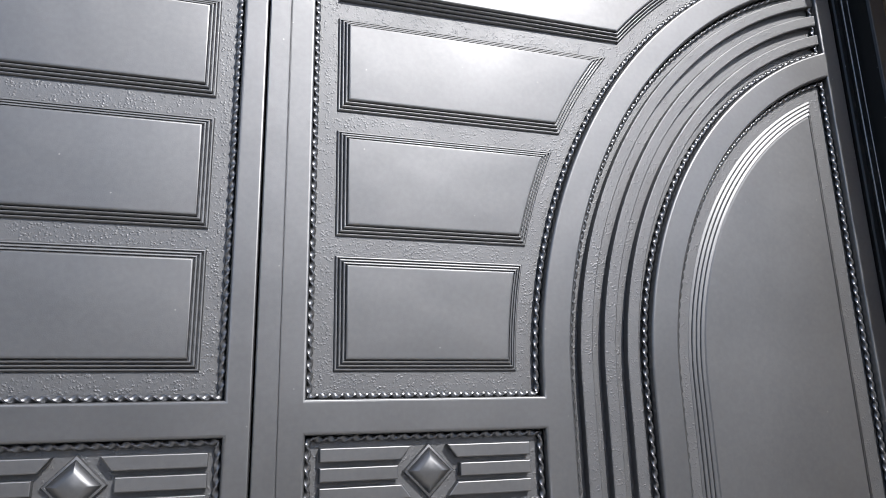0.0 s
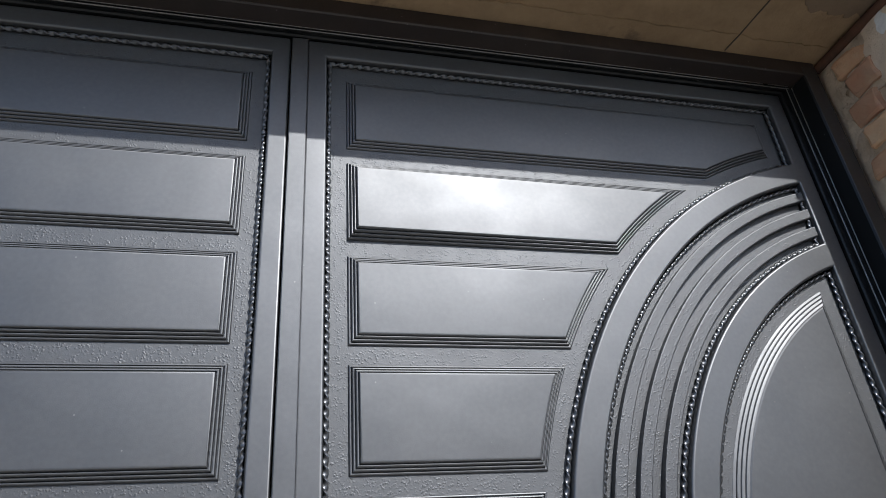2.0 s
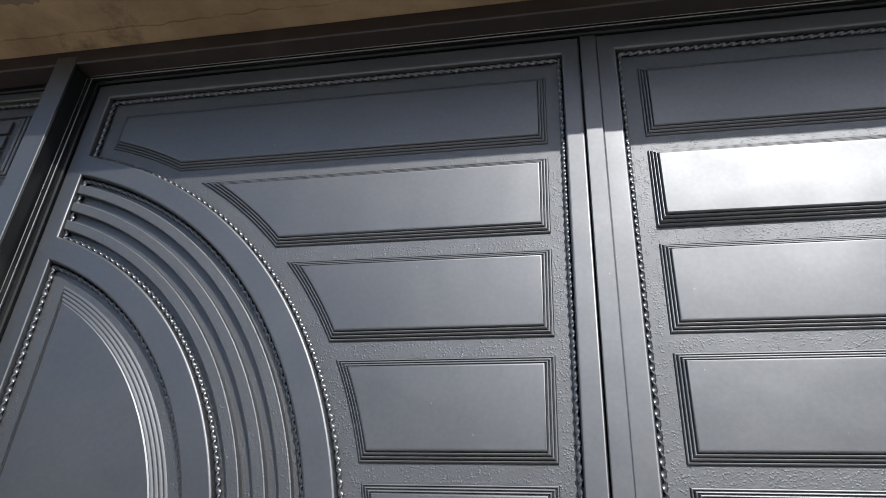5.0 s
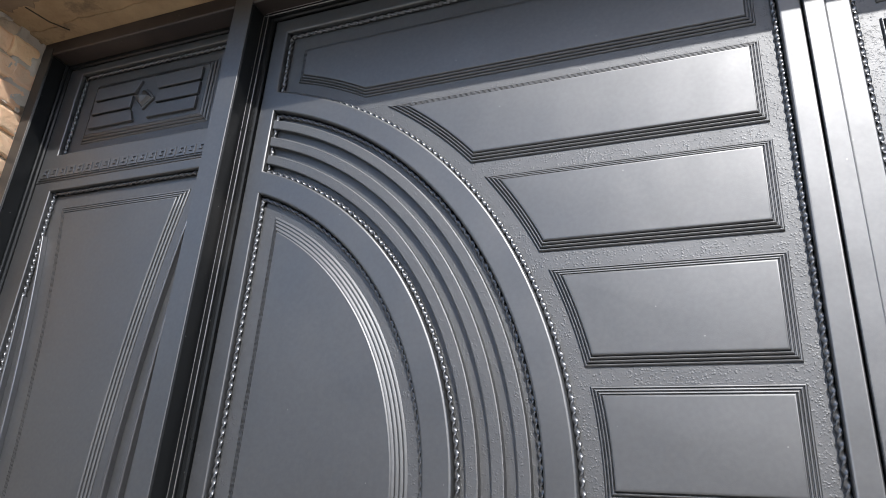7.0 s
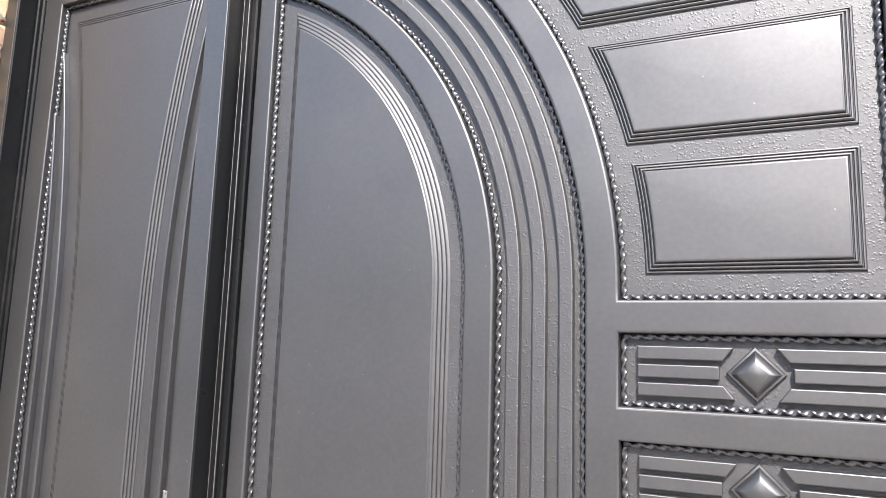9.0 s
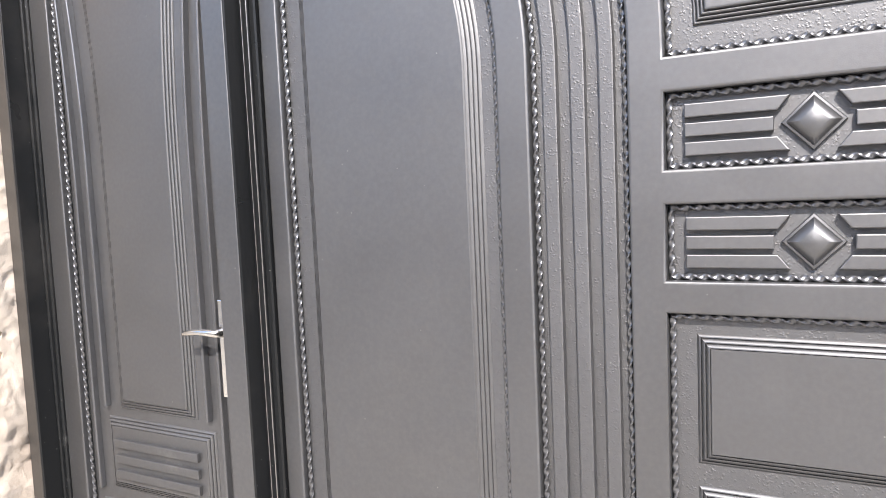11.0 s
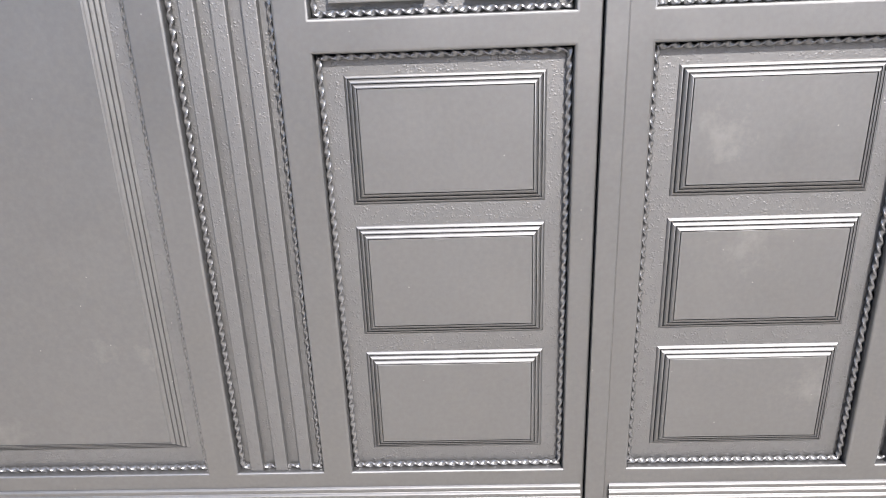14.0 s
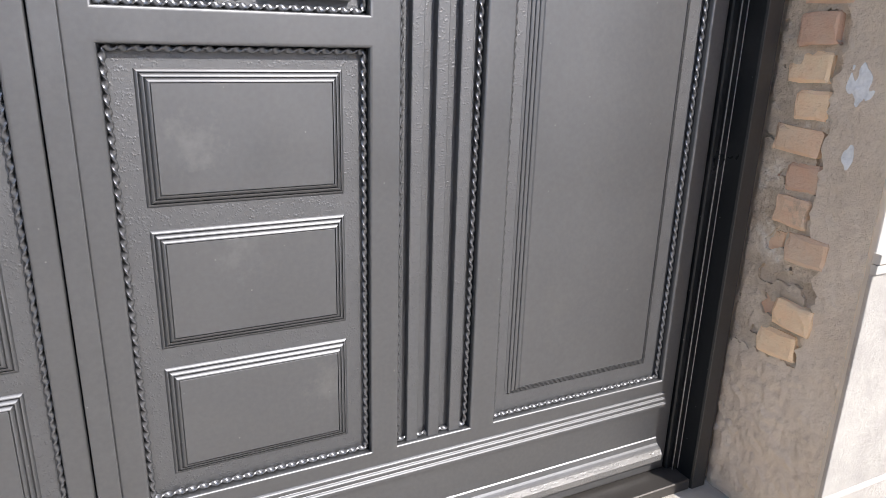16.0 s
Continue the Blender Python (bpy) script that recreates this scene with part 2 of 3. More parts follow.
def raised_panel(name, loop, mirror=1, y=0.001, steps=STEPS, wide=1.0, high=1.0, lean=(0.0, 0.0)):
    """A raised panel with a border of four steps; loop: its outline, counter-clockwise, or a function that gives the outline moved in by d."""
    make = loop if callable(loop) else (lambda d: inset(loop, d))
    rings = [make(w * wide) for w, _ in steps]
    loop = rings[0]
    n, verts, faces = len(loop), [], []
    xm, zm, top = sum(x for x, _ in loop) / n, (min(z for _, z in loop) + max(z for _, z in loop)) / 2, steps[-1][1]
    for ring, (_, h) in zip(rings, steps):
        k = min(1.0, h / top)
        verts += [(x * mirror, y - h * high + k * (lean[0] * (x - xm) + lean[1] * (z - zm)), z) for x, z in ring]
    for k in range(len(steps) - 1):
        for i in range(n):
            j = (i + 1) % n
            faces.append((k * n + i, k * n + j, (k + 1) * n + j, (k + 1) * n + i))
    faces.append(tuple((len(steps) - 1) * n + i for i in range(n)))
    if mirror < 0:
        faces = [tuple(reversed(q)) for q in faces]
    me = bpy.data.meshes.new(name)
    me.from_pydata(verts, [], faces)
    finish(me, 24)
    return me


def resample(pts, step, closed=True):
    pts = [Vector(p) for p in pts]
    if closed:
        pts.append(pts[0])
    out = []
    for a, b in zip(pts, pts[1:]):
        n = max(1, round((b - a).length / step))
        out += [a.lerp(b, i / n) for i in range(n)]
    if not closed:
        out.append(pts[-1])
    return out


def rope(name, loop, mirror=1, y=-0.0070, r1=0.0066, r2=0.0036, pitch=0.048, closed=True):
    """A twisted bar laid round a loop."""
    pts = resample(loop, 0.0044, closed)
    n, verts, faces, run = len(pts), [], [], 0.0
    for i, p in enumerate(pts):
        a, b = (pts[i - 1], pts[(i + 1) % n]) if closed else (pts[max(0, i - 1)], pts[min(n - 1, i + 1)])
        t = (b - a).normalized()
        side = Vector((-t.y, t.x))
        phi = run / pitch * 2 * math.pi
        for k in range(8):
            ang = k * math.pi / 4
            c, d = math.cos(ang + math.pi / 8), math.sin(ang + math.pi / 8)
            u, v = math.copysign(abs(c) ** 0.6, c) * r1, math.copysign(abs(d) ** 0.6, d) * r2
            s, w = u * math.cos(phi) - v * math.sin(phi), u * math.sin(phi) + v * math.cos(phi)
            verts.append(((p.x + side.x * s) * mirror, y + w, p.y + side.y * s))
        run += (pts[(i + 1) % n] - p).length
    for i in range(n if closed else n - 1):
        j = (i + 1) % n
        faces += [(i * 8 + k, i * 8 + (k + 1) % 8, j * 8 + (k + 1) % 8, j * 8 + k) for k in range(8)]
    if mirror < 0:
        faces = [tuple(reversed(q)) for q in faces]
    me = bpy.data.meshes.new(name)
    me.from_pydata(verts, [], faces)
    finish(me, 60)
    return me


def moulding(name, profile, x0, x1):
    """A profile of (y, z) run along x, closed at its ends."""
    n = len(profile)
    verts = [(x, y, z) for x in (x0, x1) for y, z in profile]
    faces = [(i, (i + 1) % n, n + (i + 1) % n, n + i) for i in range(n)] + [tuple(range(n)), tuple(range(n, 2 * n))]
    return mesh_from(name, verts, faces)


def reeded(z, n=3, pitch=0.0145):
    """A strip of flat reeds with rounded shoulders, stepping outwards as they go down from z."""
    out = [(FRONT + 0.002, z)]
    for k in range(n):
        y, t = FRONT - 0.0042 * k, z - pitch * k
        out += [(y - 0.0010, t), (y - 0.0040, t - 0.0018), (y - 0.0055, t - 0.0042), (y - 0.0060, t - 0.0075), (y - 0.0061, t - 0.0122), (y - 0.0036, t - 0.0130)]
    return out + [(FRONT + 0.002, z - pitch * n)]


def rect(x0, z0, x1, z1):
    return [(x0, z0), (x1, z0), (x1, z1), (x0, z1)]


# ---- gate geometry (right leaf; the left one is its mirror image) ----
CX, CZ = 1.77, 1.69          # centre of the arches
XR = 1.466                   # outer edge of the recesses
FRONT = -0.027               # face of stiles and rails; the sheet behind lies at y = 0
R_FIELD, R_OUT, R_IN, R_TALL, R_PANEL, R_MOULD = 1.213, 1.148, 0.946, 0.879, 1.264, 0.836


def arc(r, z_from=None, x_to=XR, n=40):
    """Points up along the arch of radius r, from its straight foot to x_to."""
    a0 = 0.0
    if z_from is not None and z_from > CZ:
        a0 = math.asin(min(1, (z_from - CZ) / r))
    a1 = math.acos((CX - x_to) / r)
    return [(CX - r * math.cos(a0 + (a1 - a0) * i / n), CZ + r * math.sin(a0 + (a1 - a0) * i / n)) for i in range(n + 1)]


def arc_x(r, z):
    return CX - math.sqrt(max(0.0, r * r - max(0.0, z - CZ) ** 2))


ROUND = 0.0062               # rounded arrises of the box-section stiles and rails
SILL = 0.254                 # lower edge of the tall recesses


def field_recess(xi):
    return [(xi, 1.662), (CX - R_FIELD, 1.662)] + arc(R_FIELD) + [(XR, 3.092), (xi, 3.092)]


RIBBED = [(CX - R_OUT, SILL), (CX - R_IN, SILL)] + arc(R_IN) + list(reversed(arc(R_OUT)))
TALL = [(CX - R_TALL, SILL), (XR, SILL)] + list(reversed(arc(R_TALL)))
BOTTOM, TOP = -0.055, 3.143


def arched_panel(z0, z1):
    def outline(d):
        n, r = 20, R_PANEL + d
        a, b = z0 + d, z1 - d
        side = [(arc_x(r, a + (b - a) * i / n), a + (b - a) * i / n) for i in range(n + 1)]
        return [(0.122 + d, a)] + side + [(0.122 + d, b)]
    return outline


def top_panel(d):
    x_end, a, b, r = 1.408 - d, 2.80 + d, 3.03 - d, R_PANEL + d
    xs = arc_x(r, a)
    side = [(x, CZ + math.sqrt(r * r - (CX - x) ** 2)) for x in (xs + (x_end - xs) * i / 14 for i in range(15))]
    return [(0.122 + d, a)] + side + [(x_end, b), (0.122 + d, b)]


def tall_panel(d):
    x_p, r = 1.412 - d * 0.55, R_MOULD - d
    return [(CX - r, 0.310 + d * 0.6), (x_p, 0.310 + d * 0.6)] + list(reversed(arc(r, x_to=x_p, n=60)))


def rib_bar(name, loop, mirror=1, y0=-0.0165, y1=0.002, bevel=0.0022):
    return plate(name, [inset(loop, bevel)], y0, y1, bevel, mirror)


def diamond_stud(name, x, z, half, high, y=0.0):
    rings = ((half, 0.0), (half - 0.0005, 0.0075), (half - 0.0025, 0.0095), (half - 0.0075, 0.0105), (half - 0.0090, 0.0095), (half - 0.0115, 0.0130), (half * 0.62, high * 0.74), (half * 0.40, high * 0.88), (half * 0.16, high * 0.97), (0.0, high))
    verts, faces = [], []
    for h, up in rings[:-1]:
        verts += [(x, y - up, z - h), (x + h, y - up, z), (x, y - up, z + h), (x - h, y - up, z)]
    verts.append((x, y - rings[-1][1], z))
    for k in range(len(rings) - 2):
        faces += [(4 * k + i, 4 * k + (i + 1) % 4, 4 * k + 4 + (i + 1) % 4, 4 * k + 4 + i) for i in range(4)]
    last = 4 * (len(rings) - 2)
    faces += [(last + i, last + (i + 1) % 4, len(verts) - 1) for i in range(4)]
    return mesh_from(name, verts, faces, 24)


def diamond_ribs(x0, x1, z0, z1, xc, gap=0.036):
    """Outlines of the six ribs round a stud: three on either side, the outer ones cut aslant."""
    h = (z1 - z0) / 3
    out = []
    for s in (-1, 1):
        end = x0 if s < 0 else x1
        for k in range(3):
            a, b = z0 + k * h + 0.0048, z0 + (k + 1) * h - 0.0052
            near, far = xc + s * gap, xc + s * (gap + 0.020)
            if k == 0:
                q = [(end, a), (near, a), (far, b), (end, b)]
            elif k == 1:
                q = [(end, a), (xc + s * (gap + 0.026), a), (xc + s * (gap + 0.026), b), (end, b)]
            else:
                q = [(end, a), (far, a), (near, b), (end, b)]
            out.append(q if s < 0 else list(reversed(q)))
    return out


def gate_leaf(s):
    leaf = thing("gate_leaf", "dark grey steel gate leaf with arched panels" + (" and closing strip" if s > 0 else " beside the pedestrian door"),
                 "gate", "double gate leaves", at=(0, 0.005, 0))
    x_in = -0.020 if s > 0 else 0.0285
    outline = rect(0.0180 if s > 0 else 0.0285, BOTTOM, 1.516, TOP)
    xi = 0.068 if s > 0 else 0.074                                # the inner stiles differ in width
    recesses = [field_recess(xi), RIBBED, TALL, rect(xi, 1.453, 0.558, 1.600), rect(xi, 1.243, 0.558, 1.391), rect(xi, SILL, 0.558, 1.184)]
    part("frame", plate("leaf_frame", [inset(q, ROUND - 0.002 if q is outline else 0.002 - ROUND) for q in (outline, *recesses)], FRONT, 0.002, ROUND, s, 3, 40), M_PAINT, leaf)
    part("backing_sheet", plate("leaf_sheet", [rect(x_in + 0.004, BOTTOM + 0.004, 1.512, TOP - 0.004)], 0.0, 0.03, 0.001, s), M_FIELD, leaf, "spattered grey sheet behind the frame")
    for loop in recesses:
        part("rope_trim", rope("rope", inset(loop, 0.0085), s), M_ROPE, leaf, "twisted rope moulding")
    part("raised_panel", raised_panel("panel_top", top_panel, s), M_PANEL, leaf)
    for z0, z1 in ((2.53, 2.754), (2.264, 2.486), (1.988, 2.220), (1.716, 1.948)):
        part("raised_panel", raised_panel("panel_arched", arched_panel(z0, z1), s, lean=(0.012, 0.030) if s > 0 and z0 == 2.53 else (0, -0.012) if s > 0 else (0, 0)), M_PANEL, leaf)
    for z0, z1 in ((0.886, 1.142), (0.595, 0.842), (0.304, 0.553)):
        part("raised_panel", raised_panel("panel_low", rect(0.122, z0, 0.507, z1), s, steps=LOW_STEPS), M_PANEL, leaf)
    part("tall_panel", raised_panel("panel_tall", tall_panel, s, steps=CHAMFER, wide=1.45, high=0.85), M_PANEL, leaf, "tall half-arched smooth panel")
    for k in range(3):
        r0 = R_IN + 0.029 + k * 0.0575
        r1 = r0 + 0.030
        loop = [(CX - r1, SILL + 0.0015), (CX - r0, SILL + 0.0015)] + arc(r0, x_to=XR - 0.002) + list(reversed(arc(r1, x_to=XR - 0.002)))
        part("arched_rib", rib_bar("arched_rib", loop, s, -0.0185, 0.002, 0.0032), M_FIELD, leaf)
    for zc, (z0, z1) in ((1.5265, (1.4735, 1.5795)), (1.317, (1.264, 1.370))):
        part("diamond_stud", diamond_stud("stud", 0.31 * s, zc, 0.0515, 0.025), M_PAINT, leaf)
        for q in diamond_ribs(0.098, 0.522, z0, z1, 0.31, 0.0365):
            part("rib", rib_bar("rib", q, s), M_PANEL, leaf)
    prof = reeded(0.216)
    a, b = sorted((s * (0.035 if s < 0 else 0.03), s * 1.478))
    part("skirting_strip", moulding("strip", prof, a, b), M_PAINT, leaf, "three-stepped skirting strip")
    kick = [(FRONT + 0.001, 0.078), (-0.030, 0.074), (-0.034, 0.060), (-0.040, 0.056), (-0.052, 0.050), (-0.060, 0.036), (-0.060, 0.018), (-0.052, 0.008), (FRONT + 0.001, 0.004)]
    kick = [(y, z - 0.012) for y, z in kick]
    ledge = part("drip_ledge", moulding("ledge", kick, *sorted((s * 0.04, s * 1.470))), M_PAINT, leaf, "projecting ledge along the foot")
    nose = [(-0.0480, 0.0405), (-0.0535, 0.0385), (-0.0625, 0.0245), (-0.0630, 0.0060), (-0.0550, -0.0030), (-0.0480, -0.0020)]
    part("dented_nose", moulding("ledge_nose", nose, *sorted((s * 0.042, s * 1.468))), M_LEDGE, ledge, "dented dusty nose of the ledge, sunlit brightness in its colour")
    if s > 0:
        part("closing_strip", plate("astragal", [rect(-0.022, BOTTOM, 0.016, TOP - 0.004)], FRONT - 0.0075, 0.002, 0.0025), M_PAINT, leaf, "flat closing strip")
    return leaf


gate_leaf(1)
gate_leaf(-1)


# ---- steel surround ----
def tube(name, lo, hi):
    return box_mesh(name, lo, hi, 0.004)


FY = -0.10
surround = thing("steel_surround", "black enamelled square steel tube surround of gate and door", "surround")
part("jamb", tube("jamb_right", (1.562, FY, -0.10), (1.622, 0.05, 3.168)), M_BLACK, surround)
part("post", tube("post", (-1.632, FY, -0.10), (-1.556, 0.05, 3.168)), M_BLACK, surround, "black post between gate and door")
for x0, x1 in ((1.566, 1.618), (-1.629, -1.559), (-2.494, -2.444)):
    part("face_strip", box_mesh("face_strip", (x0, FY - 0.002, -0.099), (x1, FY + 0.002, 3.2), 0.0015), M_PAINT if x0 == -1.629 else M_GREYFRAME, surround, "painted front face")
part("jamb", tube("jamb_left", (-2.497, FY, -0.10), (-2.441, 0.05, 3.168)), M_BLACK, surround)
part("header", tube("header", (-2.497, FY, 3.170), (1.622, 0.05, 3.228)), M_HEADER, surround, "dusty black header tube with a brown reflection in its colour")
part("threshold", box_mesh("threshold", (-1.553, FY + 0.003, -0.10), (1.560, 0.05, -0.064), 0.003), M_GREYFRAME, surround, "dark steel threshold")


def stop(x0, x1, z0, z1, name="stop_bead"):
    """A double bead planted on the inner face of the surround."""
    part(name, box_mesh(name, (x0, -0.030, z0), (x1, 0.03, z1), 0.004), M_BLACK, surround)


stop(1.522, 1.562, -0.063, 3.17)
stop(-1.556, -1.522, -0.063, 3.17)
stop(1.545, 1.5625, -0.063, 3.168, "inner_bead")
for x0, x1 in ((1.540, 1.563), (-1.557, -1.538)):
    part("inner_bead", box_mesh("inner_bead", (x0, -0.041, -0.06), (x1, -0.02, 3.169), 0.004), M_BLACK, surround)
# thin pale strips stand in for the glint on the bead arrises
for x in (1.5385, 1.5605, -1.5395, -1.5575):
    part("bead_edge", box_mesh("bead_edge", (x, -0.0425, -0.06), (x + 0.002, -0.039, 3.165), 0.0006), M_BEAD_GLINT, surround, "bright highlight line painted along the bead edge")
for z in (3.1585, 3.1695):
    part("bead_edge", box_mesh("bead_edge", (-1.55, -0.0425, z), (1.55, -0.039, z + 0.002), 0.0006), M_BEAD_GLINT, surround)
part("head_bead", box_mesh("head_bead", (-1.55, -0.030, 3.148), (1.55, 0.03, 3.172), 0.004), M_BLACK, surround)
part("head_bead", box_mesh("head_bead_front", (-1.55, -0.041, 3.159), (1.55, -0.02, 3.1715), 0.004), M_BLACK, surround)
part("inner_bead", box_mesh("door_bead", (-2.442, -0.030, -0.04), (-2.424, 0.03, 3.17), 0.004), M_BLACK, surround)
part("inner_bead", box_mesh("door_bead_front", (-2.442, -0.041, -0.04), (-2.432, -0.02, 3.169), 0.003), M_BLACK, surround)
part("head_bead", box_mesh("door_head_bead", (-2.43, -0.030, 3.150), (-1.61, 0.03, 3.172), 0.004), M_BLACK, surround)

# ---- pedestrian door and its transom ----
DX = -2.02


def door_ropes(parent, loop):
    part("rope_trim", rope("door_rope", inset(loop, 0.0085)), M_ROPE, parent, "twisted rope moulding")


def stud_panel(parent, x0, x1, z0, z1):
    part("raised_panel", raised_panel("stud_panel", rect(x0, z0, x1, z1), steps=LOW_STEPS), M_PANEL, parent)
    xc = (x0 + x1) / 2
    for q in diamond_ribs(x0 + 0.045, x1 - 0.045, z0 + 0.038, z1 - 0.038, xc, 0.030):
        part("rib", rib_bar("door_rib", q, 1, -0.027, -0.014), M_PANEL, parent)
    part("diamond_stud", diamond_stud("door_stud", xc, (z0 + z1) / 2, 0.042, 0.030, -0.0155), M_PAINT, parent)


transom = thing("transom_panel", "dark grey steel transom panel with diamond stud above the door", "transom panel", at=(0, 0.005, 0))
t_loop = rect(DX - 0.342, 2.776, DX + 0.342, 3.120)
part("frame", plate("transom_frame", [inset(rect(-2.424, 2.672, -1.60, 3.148), 0.003), inset(t_loop, -0.003)], FRONT, 0.002, 0.005, 1, 3, 40), M_PAINT, transom)
part("backing_sheet", plate("transom_sheet", [rect(-2.42, 2.676, -1.604, 3.144)], 0.0, 0.03, 0.001), M_FIELD, transom)
door_ropes(transom, t_loop)
stud_panel(transom, DX - 0.278, DX + 0.278, 2.824, 3.072)
# fret strip
part("fret_strip", plate("fret_base", [rect(-2.41, 2.680, -1.612, 2.722)], FRONT - 0.004, FRONT + 0.001, 0.0015), M_PAINT, transom, "greek key fret strip")
for i in range(20):
    x = -2.40 + i * 0.0395
    k = [(x, 2.685), (x + 0.0335, 2.685), (x + 0.0335, 2.717), (x + 0.010, 2.717), (x + 0.010, 2.698), (x + 0.021, 2.698), (x + 0.021, 2.703),
         (x + 0.015, 2.703), (x + 0.015, 2.712), (x + 0.0285, 2.712), (x + 0.0285, 2.690), (x, 2.690)]
    part("fret_key", plate("fret_key", [k], FRONT - 0.0075, FRONT - 0.0035, 0.0008), M_ROPE, transom)

door = thing("pedestrian_door", "closed dark grey steel door with flared panel and lever handle", "door", at=(0, 0.005, 0))
d_loop = rect(DX - 0.325, 0.232, DX + 0.325, 2.636)
part("frame", plate("door_frame", [inset(rect(-2.422, -0.02, -1.602, 2.668), 0.003), inset(d_loop, -0.003)], FRONT, 0.002, 0.005, 1, 3, 40), M_PAINT, door)
part("backing_sheet", plate("door_sheet", [rect(-2.418, -0.016, -1.606, 2.664)], 0.0, 0.03, 0.001), M_PANEL, door)
door_ropes(door, d_loop)


def flare(z, start, k):
    return k * max(0.0, z - start) ** 2


def flared_line(half, z0, z1, start=1.55, k=0.104, n=24):
    return [(half + flare(z0 + (z1 - z0) * i / n, start, k), z0 + (z1 - z0) * i / n) for i in range(n + 1)]


right = flared_line(0.165, 0.815, 2.578)
part("flared_panel", raised_panel("flared_panel", [(DX + h, z) for h, z in right] + [(DX - h, z) for h, z in reversed(right)], wide=1.35, high=0.85), M_PANEL, door, "tall smooth panel flaring at the top")
for half, z0, z1, start, k in ((0.216, 0.82, 2.47, 1.55, 0.104), (0.272, 0.552, 2.26, 1.45, 0.06)):
    line = flared_line(half, z0, z1, start, k)
    for s in (-1, 1):
        loop = [(DX + s * (h + 0.0055), z) for h, z in line] + [(DX + s * (h - 0.0055), z) for h, z in reversed(line)]
        if s < 0:
            loop.reverse()
        part("flared_rib", plate("flared_rib", [inset(loop, 0.0045)], -0.0195, 0.002, 0.0045, 1, 3, 40), M_ROPE, door)
part("raised_panel", raised_panel("louvre_panel", rect(DX - 0.222, 0.558, DX + 0.232, 0.788), steps=LOW_STEPS), M_PANEL, door)
for i in range(3):
    z = 0.604 + i * 0.048
    part("rib", rib_bar("louvre_rib", rect(DX - 0.172, z, DX + 0.178, z + 0.026), 1, -0.028, -0.014), M_PANEL, door)
stud_panel(door, DX - 0.278, DX + 0.286, 0.288, 0.518)
prof = reeded(0.182)
part("skirting_strip", moulding("door_strip", prof, -2.395, -1.625), M_PAINT, door)
kick = [(FRONT + 0.001, 0.062), (-0.030, 0.058), (-0.034, 0.046), (-0.046, 0.040), (-0.054, 0.028), (-0.054, 0.010), (-0.046, 0.002), (FRONT + 0.001, -0.002)]
part("drip_ledge", moulding("door_ledge", kick, -2.38, -1.63), M_LEDGE, door)

# lever handle on its long plate
HX, HZ = -1.696, 1.085


def swept(name, path, radius, flat=1.0, n=10):
    verts, faces = [], []
    path = [Vector(p) for p in path]
    for i, p in enumerate(path):
        t = (path[min(i + 1, len(path) - 1)] - path[max(i - 1, 0)]).normalized()
        up = Vector((0, 0, 1)) if abs(t.z) < 0.9 else Vector((1, 0, 0))
        side = t.cross(up).normalized()
        up = side.cross(t)
        r = radius[i] if isinstance(radius, (list, tuple)) else radius
        for k in range(n):
            a = 2 * math.pi * k / n
            verts.append(p + side * (r * math.cos(a)) + up * (r * flat * math.sin(a)))
    for i in range(len(path) - 1):
        faces += [(i * n + k, i * n + (k + 1) % n, (i + 1) * n + (k + 1) % n, (i + 1) * n + k) for k in range(n)]
    faces += [tuple(range(n)), tuple(range((len(path) - 1) * n, len(path) * n))]
    return mesh_from(name, verts, faces, 40)


handle = part("handle", plate("handle_plate", [rect(HX - 0.016, HZ - 0.175, HX + 0.016, HZ + 0.085)], FRONT - 0.010, FRONT + 0.001, 0.003), M_CHROME, door, "polished steel long-plate lever handle")
part("lever", swept("lever", [(HX, -0.026, HZ), (HX, -0.050, HZ), (HX - 0.006, -0.062, HZ + 0.001), (HX - 0.03, -0.066, HZ + 0.003), (HX - 0.07, -0.066, HZ + 0.003), (HX - 0.118, -0.062, HZ - 0.004), (HX - 0.130, -0.060, HZ - 0.008)],
                    [0.014, 0.012, 0.011, 0.010, 0.009, 0.008, 0.005]), M_CHROME, handle)
part("cylinder", swept("cylinder", [(HX, -0.028, HZ - 0.075), (HX, -0.034, HZ - 0.075)], 0.009), M_CRACK, handle, "dark key cylinder")

# ---- masonry ----
WF = -0.425                 # outer face of the wall
CORE = WF + 0.065
WX = 1.660                  # face of the reveal beside the gate
WL = -2.512                 # face of the reveal beside the door
SZ = 3.232                  # soffit


def prism(name, plan, z0, z1):
    n = len(plan)
    verts = [(x, y, z) for z in (z0, z1) for x, y in plan]
    faces = [(i, (i + 1) % n, n + (i + 1) % n, n + i) for i in range(n)] + [tuple(range(n)), tuple(range(n, 2 * n))]
    return mesh_from(name, verts, faces)


wall_right = tagged(part("wall_right", prism("wall_right", [(WX, 0.2), (WX, CORE), (7, CORE), (7, 0.2)], -0.2, 5.2), M_MORTAR, None), "brick wall with exposed reveal beside the gate", "wall", kind="structure")
wall_left = tagged(part("wall_left", prism("wall_left", [(WL, 0.2), (WL, CORE), (-7, CORE), (-7, 0.2)], -0.2, 5.2), M_MORTAR, None), "brick wall with exposed reveal beside the door", "wall", kind="structure")
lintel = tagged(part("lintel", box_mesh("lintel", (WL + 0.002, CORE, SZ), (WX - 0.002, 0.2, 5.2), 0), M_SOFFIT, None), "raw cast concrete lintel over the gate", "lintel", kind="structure")
